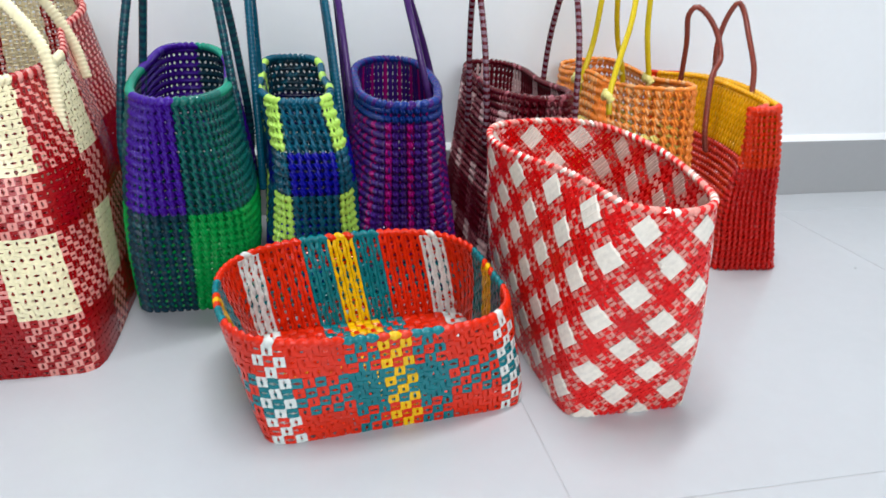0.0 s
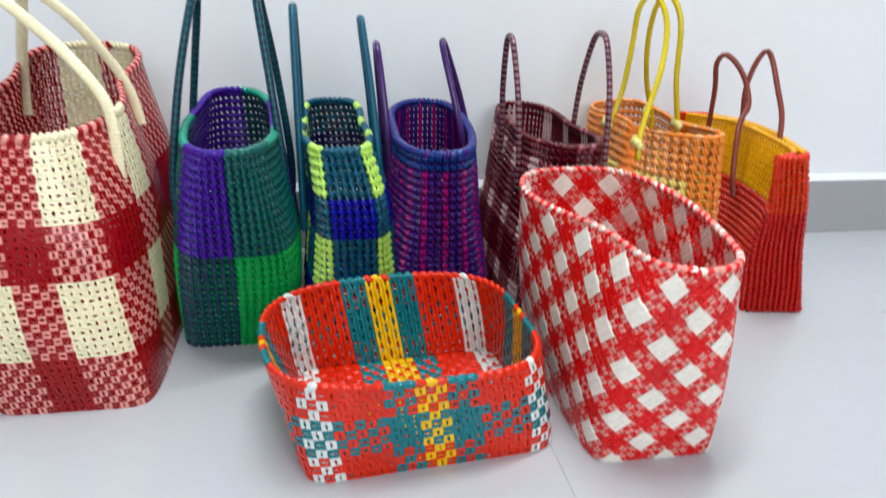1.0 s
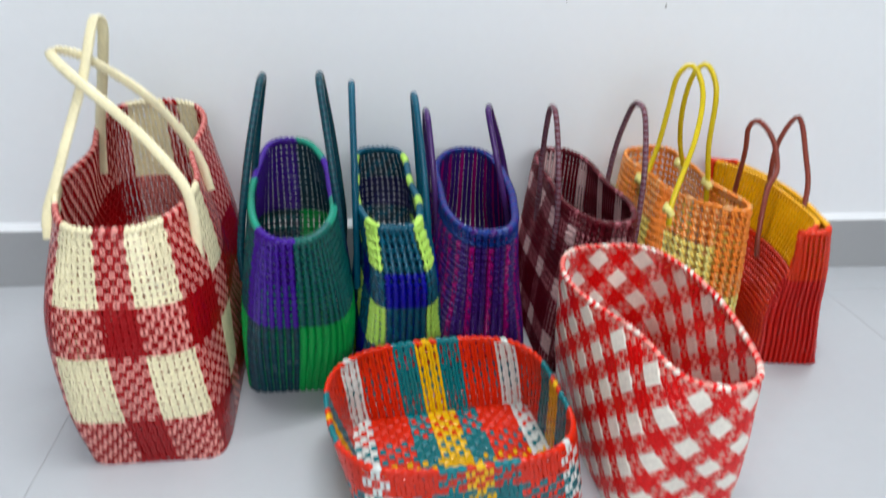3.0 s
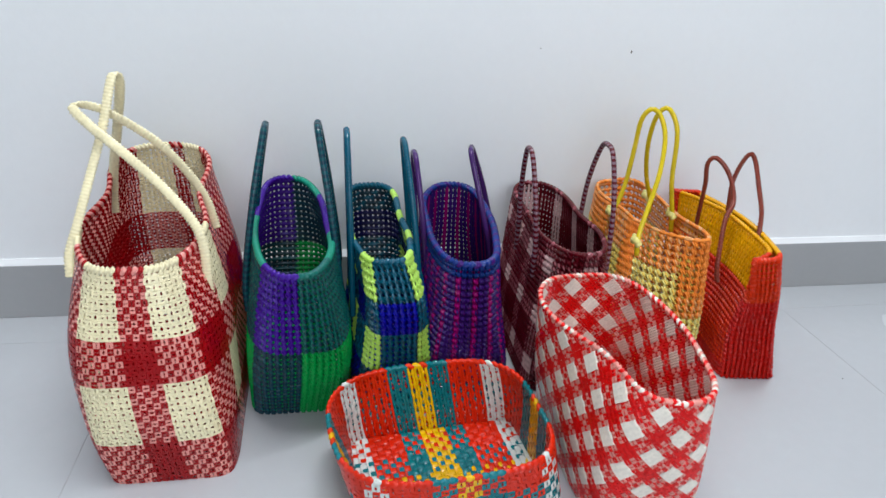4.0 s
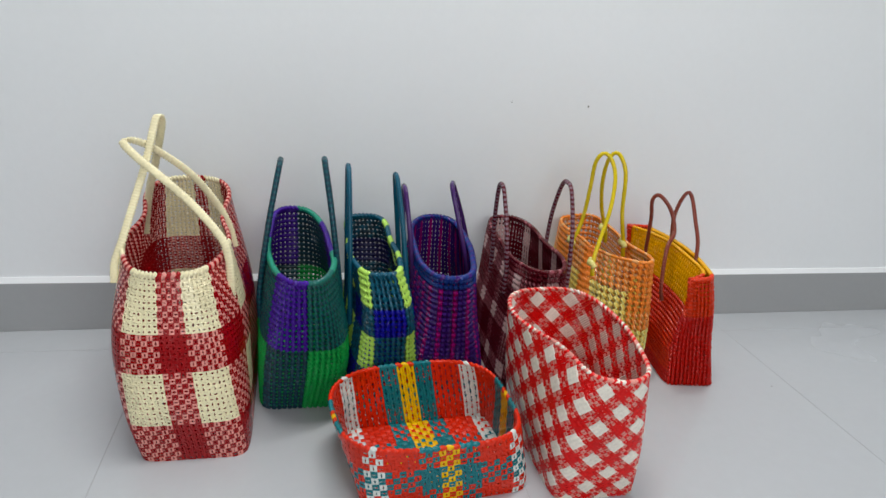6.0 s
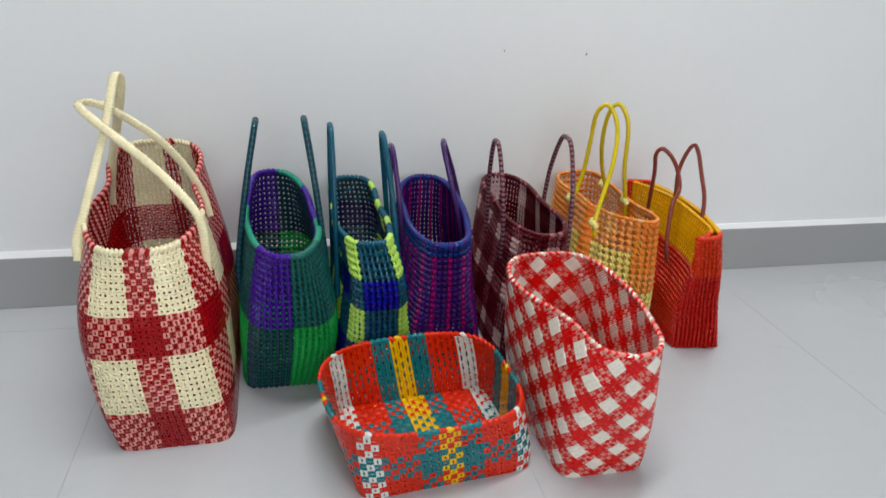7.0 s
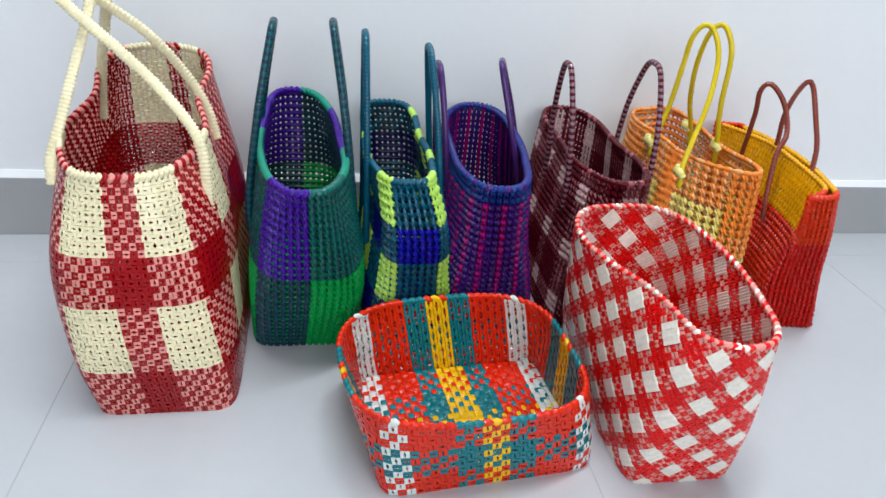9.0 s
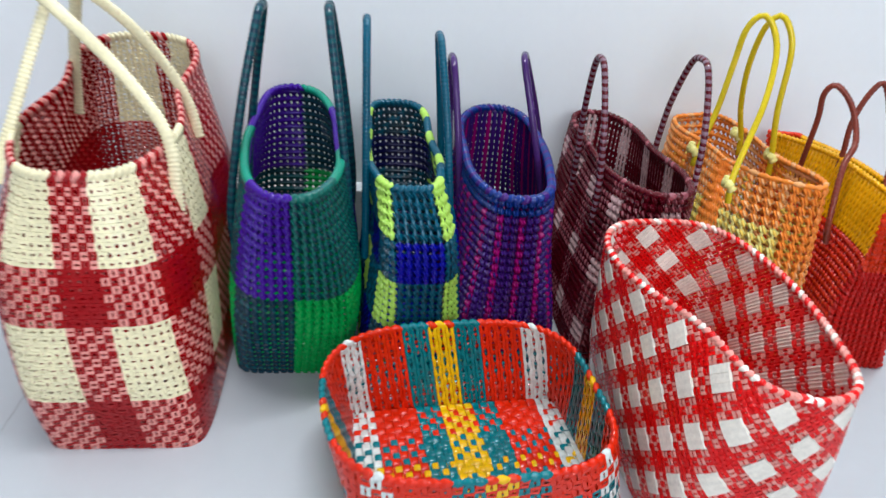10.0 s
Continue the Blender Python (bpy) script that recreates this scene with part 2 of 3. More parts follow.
def base_weave(thing, skin, pitch, colour, width=0.88, thick=0.0009, lift=0.0022):
    """The flat woven bottom: straps both ways, cut to the outline of the lowest ring."""
    cx, cy, a, b, n = (q[0] for q in skin.levels)
    c, s = np.cos(np.radians(skin.yaw)), np.sin(np.radians(skin.yaw))

    def world_at(x, y):
        x = x + skin.skew * y
        return np.stack([cx + c * x - s * y, cy + s * x + c * y, np.full_like(x, lift + 0.0006)], 1)

    for axis in (0, 1):
        half, other = (b, a) if axis == 0 else (a, b)
        count = int(2 * half / pitch)
        for k in range(count):
            p = (k + 0.5 - count / 2) * pitch
            reach = other * max(0.0, 1 - abs(p / half) ** n) ** (1 / n) - 0.003
            if reach < 0.02:
                continue
            cells = int(2 * reach / pitch)
            run = np.r_[(np.arange(cells)[:, None] + np.array([0.0, 0.1, 0.9])).ravel(), cells]
            q = -reach + run * (2 * reach / cells)
            x, y = (q, np.full_like(q, p)) if axis == 0 else (np.full_like(q, p), q)
            pos = world_at(x, y)
            n_q = np.arange(len(q))
            off = 0.0009 * np.where(n_q % 3 == 0, 0, np.where((n_q // 3 - cells // 2 + k + axis) % 2 == 0, 1, -1))
            off = off - (0.0005 if axis == 0 else 0.0)
            nor = np.tile([0.0, 0.0, 1.0], (len(q), 1))
            mat = colour(axis, p / pitch)
            ribbon("base_strap", pos, nor, off, pitch * width / 2, thick, [MATS[mat]], np.zeros(len(q) - 1, int), thing, False)


def plain_weave(thing, skin, nc, nr, colour, width=0.92, lift=0.0016, thick=0.0011, sink=3.0, slit=0.18):
    """Over-and-under straps of two wires each, which part in a slit on top of every crossing. colour(k, r) gives the upright's and the ring's colour there."""
    names = sorted(COLOURS)
    ids = {n: i for i, n in enumerate(names)}
    mats = [MATS[n] for n in names]
    steps = np.array([0.0, 0.045, 0.5, 0.955])
    high = np.array([0.0, 1.0, 1.05, 1.0])
    over, under = np.array([0.0, 0.0, slit, 0.0]), np.array([0.02, 0.2, 0.45, 0.2])
    pu, pv = skin.perimeter / nc, skin.height / nr
    rng = np.random.RandomState(nc)
    for i in range(nc):
        k = i if i < nc / 2 else i - nc
        v = (np.arange(nr)[:, None] + steps).ravel()
        sign = np.where((i + np.arange(nr)) % 2 == 0, 1, -sink)
        off = (sign[:, None] * high).ravel() * lift
        v, off = np.r_[v, nr], np.r_[off, 0]
        u = (i + 0.5 + np.interp(v, np.arange(nr + 1), 0.03 * rng.randn(nr + 1))) / nc
        pos, nor = skin.at(u, v / nr)
        idx = np.repeat([ids[colour(k, r)[0]] for r in range(nr)], 4)
        gap = np.where(sign[:, None] > 0, over, under) * (1 + 0.25 * rng.randn(nr, 1)).clip(0.4, 1.5)
        twin_ribbon("upright_strap", pos, nor, off, pu * width / 2, thick, np.r_[gap.ravel(), 0.02], mats, idx, thing, False)
    for r in range(nr):
        u = (np.arange(nc)[:, None] + steps).ravel()
        sign = np.where((np.arange(nc) + r) % 2 == 0, -sink, 1)
        off = (sign[:, None] * high).ravel() * lift
        v = (r + 0.5 + np.interp(u, np.arange(nc + 1), np.r_[0, 0.03 * rng.randn(nc - 1), 0])) / nr
        pos, nor = skin.at(u / nc, v)
        ks = [i if i < nc / 2 else i - nc for i in range(nc)]
        idx = np.repeat([ids[colour(k, r)[1]] for k in ks], 4)
        gap = np.where(sign[:, None] > 0, over, under) * (1 + 0.25 * rng.randn(nc, 1)).clip(0.4, 1.5)
        twin_ribbon("ring_strap", pos, nor, off, pv * width / 2, thick, gap.ravel(), mats, idx, thing, True)


def liner(thing, skin, nc, colour, width=0.93, depth=0.0034, low=0.04, cells=6):
    """A second layer of uprights inside the weave, parted in slits."""
    n = cells * 4 + 1
    v = np.linspace(low, 1, n)
    for i in range(nc):
        shift = 2 * (i % 2)
        pos, nor = skin.at(np.full(n, (i + 0.5) / nc), v)
        q = (np.arange(n) + shift) % 4
        off = -depth + 0.0006 * np.where(q == 2, 1.0, np.where(q == 0, -0.6, 0.2))
        gap = np.array([0.02, 0.26, 0.46, 0.26])[q]
        twin_ribbon("inner_strap", pos, -nor, -off, skin.perimeter / nc * width / 2, 0.0009, gap, [MATS[colour(i if i < nc / 2 else i - nc)]], np.zeros(n - 1, int), thing, False)


def knot_weave(thing, skin, nc, nr, colour, strap=0.36, bead=(0.40, 0.19), raise_by=0.0036, slant=0.5, pad=0.62, smooth=lambda k, r: False, inner=None):
    """Knotted wire: thin straps both ways with a pair of slanting loops tied over every crossing, and holes between."""
    names = sorted(COLOURS)
    ids = {n: i for i, n in enumerate(names)}
    mats = [MATS[n] for n in names]
    pu, pv = skin.perimeter / nc, skin.height / nr
    ks = [i if i < nc / 2 else i - nc for i in range(nc)]
    col = [[colour(k, r) for r in range(nr)] for k in ks]
    for i in range(nc):
        v = np.r_[np.arange(nr), nr].astype(float)
        pos, nor = skin.at(np.full(len(v), (i + 0.5) / nc), v / nr)
        tone = [ids[inner(ks[i]) if inner else col[i][r][0]] for r in range(nr)]
        ribbon("upright_strap", pos, nor, np.full(len(v), -0.0016 if inner else 0.0004), pu * (strap + 0.25 if inner else strap) / 2, 0.001, mats, tone, thing, False)
    for r in range(nr):
        u = np.arange(nc, dtype=float) + 0.5
        pos, nor = skin.at(u / nc, np.full(nc, (r + 0.5) / nr))
        ribbon("ring_strap", pos, nor, np.full(nc, -0.0008), pv * strap / 2, 0.001, mats, [ids[col[i][r][1]] for i in range(nc)], thing, True)
    # the loops: those of the front columns one by one, the rest joined
    rng = np.random.RandomState(nc)
    gs, gt = np.meshgrid(np.linspace(-1, 1, 5), np.linspace(-1, 1, 4), indexing="ij")
    gs, gt = gs.ravel(), gt.ravel()
    dome = np.sqrt(np.maximum(0, 1 - 0.85 * np.abs(gs) ** 2.6)) * np.sqrt(np.maximum(0, 1 - 0.9 * np.abs(gt) ** 2.4))
    taper = 1 - 0.5 * np.abs(gs) ** 2
    base = grid_faces(5, 4, False, False)
    singles = 300 // nr
    front = set(k % nc for k in range(-singles // 2, singles - singles // 2))
    shared = {}
    pad_at = np.array([(pad, 0), (0, pad), (-pad, 0), (0, -pad), (0, 0), (0, 0)])
    pad_h = np.array([0.0, 0.0, 0.0, 0.0, 0.0016, -0.0016])
    pad_f = [(0, 1, 4, 4), (1, 2, 4, 4), (2, 3, 4, 4), (3, 0, 4, 4), (1, 0, 5, 5), (2, 1, 5, 5), (3, 2, 5, 5), (0, 3, 5, 5)]
    for i in sorted(front):
        for r in range(nr):
            pair = col[i][r]
            if pair not in shared:
                vs, fs, ix = [], [], []
                for which, dx in ((0, -0.17), (1, 0.17)):
                    ds, dt = gs * bead[0], gt * bead[1] * taper
                    vs.append(np.stack([dx + dt - ds * slant, ds, raise_by * dome - 0.0002], 1))
                    fs.append(base + 20 * which)
                    ix += [which] * len(base)
                vs.append(np.c_[pad_at, pad_h])
                fs = np.vstack(fs).tolist() + [[40 + q for q in f[:3]] for f in pad_f]
                ix += [0] * 4 + [1] * 4
                me = bpy.data.meshes.new("knot")
                me.from_pydata(np.vstack(vs).tolist(), [], fs)
                me.materials.append(MATS[pair[0]])
                me.materials.append(MATS[pair[1]])
                me.polygons.foreach_set("material_index", np.array(ix, dtype=np.int32))
                me.polygons.foreach_set("use_smooth", np.ones(len(ix), dtype=bool))
                shared[pair] = me
            p, n = skin.at(np.array([(i + 0.5) / nc] * 2), np.array([r + 0.5, r + 0.6]) / nr)
            up = unit(p[1] - p[0])
            out = unit(n[0] - up * (n[0] @ up))
            side = np.cross(up, out)
            m = Matrix([[*col3, 0] for col3 in zip(side, up, out)] + [[0, 0, 0, 1]])
            m.translation = Vector(p[0])
            ob = new("knot", shared[pair])
            ob.parent = thing
            ob.matrix_basis = m @ Matrix.Rotation(0.05 * rng.randn(), 4, "Z") @ Matrix.Diagonal((pu, pv, 1 + 0.1 * rng.randn(), 1))
    ii, rr = np.meshgrid([i for i in range(nc) if i not in front], np.arange(nr), indexing="ij")
    ii, rr = ii.ravel(), rr.ravel()
    verts, faces, idx = [], [], []
    flat = np.array([smooth(ks[i], r) for i, r in zip(ii, rr)], dtype=bool)
    for which, dx in ((0, -0.17), (1, 0.17)):
        sl = slant + 0.06 * rng.randn(len(ii))
        ds = gs[None] * bead[0]
        dt = gt[None] * bead[1] * taper[None]
        u = ii[:, None] + 0.5 + dx + dt - ds * sl[:, None] + 0.02 * rng.randn(len(ii), 1)
        v = rr[:, None] + 0.5 + ds + 0.02 * rng.randn(len(ii), 1)
        pos, nor = skin.at(u / nc, np.clip(v / nr, 0, 1))
        h = raise_by * np.where(flat[:, None], 0.10, 1 + 0.08 * rng.randn(len(ii), 1)) * dome[None] - 0.0002
        verts.append((pos + nor * h[..., None]).reshape(-1, 3))
        start = (which * len(ii) + np.arange(len(ii)))[:, None, None] * 20
        faces.append((base[None] + start).reshape(-1, 4))
        idx.append(np.repeat([ids[col[i][r][which]] for i, r in zip(ii, rr)], len(base)))
    wide = np.where(flat, 0.97 / pad, 1.0)[:, None]
    pos, nor = skin.at((ii[:, None] + 0.5 + pad_at[None, :, 0] * wide) / nc, np.clip((rr[:, None] + 0.5 + pad_at[None, :, 1] * wide) / nr, 0, 1))
    first = sum(len(v) for v in verts)
    verts.append((pos + nor * pad_h[None, :, None]).reshape(-1, 3))
    tris = np.array([f[:3] for f in pad_f])[None] + (first + 6 * np.arange(len(ii)))[:, None, None]
    idx.append(np.repeat([ids[col[i][r][q]] for i, r in zip(ii, rr) for q in (0, 1)], 4))
    used = sorted(set(np.concatenate(idx).tolist()))
    remap = np.zeros(len(mats), int)
    remap[used] = np.arange(len(used))
    ob = mesh_object("knotwork", np.vstack(verts), np.vstack(faces).tolist() + tris.reshape(-1, 3).tolist(), [mats[k] for k in used], thing, "", remap[np.concatenate(idx)])
    tagged(ob, kind="stuff")


def diagonal_weave(thing, skin, count, colour, width=0.9, lift=0.0017, thick=0.0012):
    """Straps on the slant both ways; count straps each way round the basket."""
    names = sorted(COLOURS)
    ids = {n: i for i, n in enumerate(names)}
    mats = [MATS[n] for n in names]
    step = skin.perimeter / count
    pitch = step / math.sqrt(2)
    rise = skin.height / step
    cells = int(math.ceil(rise * 2))
    for way in (1, -1):
        for i in range(count):
            t = (np.arange(-1, cells + 1)[:, None] + np.array([0.5, 0.76, 1.24])).ravel() * 0.5
            t = np.clip(t, 0, rise)
            t = np.unique(t)
            u = (i + way * t) / count
            pos, nor = skin.at(u, t / rise)
            m = np.floor(t * 2 + 0.5 + 1e-6).astype(int)
            fr = t * 2 + 0.5 - m
            sign = np.where((m + (0 if way == 1 else 1)) % 2 == 0, 1, -1)
            pale = np.array([colour(way, i, (i + way * q) % count) == "milk" for q in m])
            sign = np.where(pale, way * 1.4, sign)
            off = sign * np.where(((fr > 0.15) & (fr < 0.85)) | pale, 1.0, 0.0) * lift
            mid = np.floor((t[1:] + t[:-1]) + 0.5).astype(int)
            cells_idx = [ids[colour(way, i, (i + way * q) % count)] for q in mid]
            gap = np.where(pale | (fr < 0.15) | (fr > 0.85), 0.0, 0.16)
            twin_ribbon("slant_strap", pos, nor, off, pitch * width / 2, thick, gap, mats, cells_idx, thing, False)


def rim_cord(thing, skin, nc, colour, radius=0.0045, inward=0.001, up=0.001, label="", depth=1.0):
    """The bound edge: a cord round the top, bound once for each upright."""
    n = nc * 4
    u = np.arange(n) / n
    pos, nor = skin.at(u, np.ones(n))
    pos = pos - nor * inward + np.array([0, 0, up])
    tan = unit(np.roll(pos, -1, 0) - np.roll(pos, 1, 0))
    z = np.cross(nor, tan)
    z = unit(np.where(z[:, 2:] < 0, -z, z))
    k = 8
    ang = np.linspace(0, 2 * np.pi, k, endpoint=False)
    r = radius * np.array([0.58, 0.98, 1.12, 0.98])[np.arange(n) % 4]
    v = pos[:, None] + (nor[:, None] * np.cos(ang)[None, :, None] + z[:, None] * np.sin(ang)[None, :, None] * depth) * r[:, None, None]
    v = v + tan[:, None] * ((np.cos(ang) + np.sin(ang)) * radius * 0.45)[None, :, None]
    ks = [i if i < nc / 2 else i - nc for i in range(nc)]
    cs = [colour(kk) for kk in ks]
    used = sorted(set(cs))
    idx = np.repeat([used.index(c) for c in cs], 4 * k)
    f = grid_faces(n, k, True, True)
    mesh_object("rim", v.reshape(-1, 3), f, [MATS[c] for c in used], thing, label, idx)


def thing_at(name, x, y, label, category, group=""):
    """The Empty that carries a thing's parts, which are laid out in the room's own measures."""
    e = new(name)
    e.empty_display_size = 0.03
    tagged(e, label, category, group)
    return e


def side_handle(thing, xb, xt, yc, zt, sep, zb, mats, radius=0.0042, label="", lean=0.0, pitch=0.006, ridge=0.12, stripes=1, splay=0.0):
    """A handle that stands as a loop along one long side."""
    pts = [(xb, yc - sep, zb), (xb, yc - sep * 0.98, zb + 0.05), (xb + (xt - xb) * 0.45, yc - sep * 0.82 + lean * 0.4, zb + (zt - zb) * 0.62),
           (xb + (xt - xb) * 0.92, yc - sep * 0.38 + lean, zt - 0.012), (xt, yc + lean, zt),
           (xb + (xt - xb) * 0.92, yc + sep * 0.38 + lean, zt - 0.012), (xb + (xt - xb) * 0.45, yc + sep * 0.82 + lean * 0.4, zb + (zt - zb) * 0.62),
           (xb, yc + sep * 0.98, zb + 0.05), (xb, yc + sep, zb)]
    pts = [(x + splay * (y - yc), y, z) for x, y, z in pts]
    return tube("handle", pts, radius, [MATS[m] for m in mats], thing, label, pitch, ridge, side_hint=(1, 0, 0), twist=0.0012, stripes=stripes)


# ---- the room ----
X0, X1, Y0, ZC = -2.4, 2.6, -3.2, 2.75


def setting(name, boxes, mat, label, bevel=0.0):
    root = None
    for b in boxes:
        bm = box_bm(*b, bevel=bevel)
        if root is None:
            root = part(name, bm, mat, None)
            tagged(root, label, "", "", "structure")
        else:
            part("wall_piece", bm, mat, root)
    return root


setting("wall_north", [(X0 - 0.15, X1 + 0.15, 0.0, 0.15, -0.1, ZC)], WALL, "smooth white painted wall")
# added out of view: side walls, south wall and ceiling, grey to deepen the shade
setting("wall_west", [(X0 - 0.15, X0, Y0, 0.0, -0.1, ZC)], BOUNCE_GREY, "unseen side wall, greyed to cut bounced light")
setting("wall_east", [(X1, X1 + 0.15, Y0, 0.0, -0.1, ZC)], BOUNCE_GREY, "unseen side wall, greyed to cut bounced light")
# assumed opening, placed to suit the window lamp
WX0, WX1, WZ0, WZ1 = -0.95, 1.35, 0.8, 2.35
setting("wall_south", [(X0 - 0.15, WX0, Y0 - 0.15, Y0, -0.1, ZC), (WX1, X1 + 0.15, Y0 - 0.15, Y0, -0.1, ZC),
                       (WX0, WX1, Y0 - 0.15, Y0, -0.1, WZ0), (WX0, WX1, Y0 - 0.15, Y0, WZ1, ZC)], BOUNCE_GREY, "unseen wall with an assumed window opening, greyed to cut bounced light")
setting("ceiling", [(X0 - 0.15, X1 + 0.15, Y0 - 0.15, 0.15, ZC, ZC + 0.12)], BOUNCE_GREY, "unseen ceiling, greyed to cut bounced light")
setting("baseboard", [(X0, X1, -0.0115, 0.0, 0.0, 0.1)], SKIRT, "grey tile skirting along the foot of the white wall", bevel=0.0012)


def wall_trim():
    """The sloping white plaster line that closes the top of the skirting."""
    bm = box_bm(X0, X1, -0.0110, 0.0, 0.1003, 0.1095)
    for v in bm.verts:
        if v.co.z > 0.105 and v.co.y < -0.005:
            v.co.y = -0.0035
    tagged(part("trim", bm, WALL, None), "thin white plaster line on top of the grey skirting", "", "", "structure")


wall_trim()

# floor: grey joints under white tiles laid on a 0.6 m grid
floor = part("floor", box_bm(X0 - 0.1, X1 + 0.1, Y0 - 0.1, 0.1, -0.08, -0.0005), GROUT, None)
tagged(floor, "white glossy floor tiles with thin grey joints", "", "", "structure")


def floor_tiles():
    pitch, gap = 0.603, 0.0014
    xs = [0.036 + pitch * k for k in range(-5, 6)]
    ys = [-0.700 + pitch * k for k in range(-5, 3)]
    for xa, xb in zip(xs, xs[1:]):
        for ya, yb in zip(ys, ys[1:]):
            a, b, c, d = max(xa, X0), min(xb, X1), max(ya, Y0), min(yb, -0.001)
            if b - a < 0.02 or d - c < 0.02:
                continue
            part("tile", box_bm(a + gap / 2, b - gap / 2, c + gap / 2, d - gap / 2, -0.01, 0.0, 0.0004), TILE, floor)


# ---- the bags ----
def red_cream_bag():
    t = thing_at("tote_bag", -0.44, -0.25, "large red and cream checked plastic strap bag with cream handles", "bag", "woven bags by the wall")
    skin = Skin(0.271, [(0, -0.442, -0.256, 0.078, 0.188, 10.0), (0.3, -0.455, -0.250, 0.090, 0.194, 5.5), (0.65, -0.466, -0.243, 0.093, 0.184, 4.2),
                        (1, -0.471, -0.235, 0.077, 0.161, 2.8)], skew=-0.02, rim=lambda u: 0.057 * (0.5 - 0.5 * np.cos(2 * np.pi * u)) ** 1.3, pinch=0.16, pinch_at=0.02, pinch_wide=0.05, seed=1, wobble=0.0022)
    nc, nr = 130, 35

    def up(k):
        return "cream" if 3 <= abs(k) < 10 or 18 <= abs(k) < 24 or 57 <= k < 62 or k < -57 else "dark_red"

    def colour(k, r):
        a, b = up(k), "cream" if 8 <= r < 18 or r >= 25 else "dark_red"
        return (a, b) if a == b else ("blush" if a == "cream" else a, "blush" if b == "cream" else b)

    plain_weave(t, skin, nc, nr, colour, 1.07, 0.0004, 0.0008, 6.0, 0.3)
    base_weave(t, skin, 0.009, lambda axis, p: "dark_red")
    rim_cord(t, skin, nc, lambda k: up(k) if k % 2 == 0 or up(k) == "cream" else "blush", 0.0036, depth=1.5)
    c = [MATS["cream"]]
    tube("handle", [(-0.386, -0.350, 0.215), (-0.386, -0.349, 0.250), (-0.388, -0.345, 0.279), (-0.398, -0.337, 0.307), (-0.436, -0.312, 0.346), (-0.480, -0.287, 0.380), (-0.521, -0.262, 0.407), (-0.542, -0.250, 0.426),
                    (-0.536, -0.242, 0.430), (-0.508, -0.235, 0.419), (-0.457, -0.222, 0.377), (-0.423, -0.215, 0.331), (-0.402, -0.215, 0.290), (-0.392, -0.220, 0.250)], 0.0063, c, t, "ribbed cream plastic handle", 0.0045, 0.2, (1.0, 0.45), (1, 0, 0.3))
    tube("handle", [(-0.553, -0.332, 0.235), (-0.553, -0.320, 0.262), (-0.542, -0.308, 0.295), (-0.528, -0.285, 0.343), (-0.512, -0.252, 0.401), (-0.500, -0.230, 0.455), (-0.496, -0.222, 0.464), (-0.494, -0.212, 0.450),
                    (-0.512, -0.190, 0.386), (-0.530, -0.170, 0.329), (-0.542, -0.155, 0.275), (-0.545, -0.152, 0.250)], 0.0063, c, t, "ribbed cream plastic handle", 0.0045, 0.2, (1.0, 0.45), (1, 0, 0.3))


def violet_green_bag():
    t = thing_at("tote_bag", -0.29, -0.2, "violet and green knotted plastic wire bag with teal handles", "bag", "woven bags by the wall")
    skin = Skin(0.250, [(0, -0.295, -0.178, 0.066, 0.146, 9.0), (0.5, -0.287, -0.206, 0.070, 0.176, 4.0), (1, -0.287, -0.224, 0.051, 0.172, 2.5)],
                skew=-0.075, rim=lambda u: 0.004 * np.cos(4 * np.pi * u) + 0.012 * (0.5 - 0.5 * np.cos(2 * np.pi * u)), seed=2)
    nc, nr = 96, 27

    def up(k):
        return "violet" if -8 <= k < 0 or 20 <= k < 36 or k >= 47 or k < -28 else "green"

    def colour(k, r):
        a, b = up(k), "green" if r < 15 else "violet"
        if a == b:
            return a, a
        return ("sea_green", "slate_teal") if a == "green" else ("slate_teal", "deep_teal" if r % 2 else "slate_teal")

    knot_weave(t, skin, nc, nr, colour, strap=0.46, pad=0.76)
    base_weave(t, skin, 0.0095, lambda axis, p: "green")
    rim_cord(t, skin, nc, lambda k: "violet" if up(k) == "violet" else "sea_green" if 0 <= k < 9 else "jade", 0.0048)
    side_handle(t, -0.350, -0.316, -0.220, 0.397, 0.062, 0.150, ["deep_teal", "slate_teal"], 0.0048, "teal wrapped wire handle", pitch=0.0045)
    side_handle(t, -0.222, -0.246, -0.228, 0.401, 0.062, 0.150, ["deep_teal", "slate_teal"], 0.0048, "teal wrapped wire handle", pitch=0.0045)


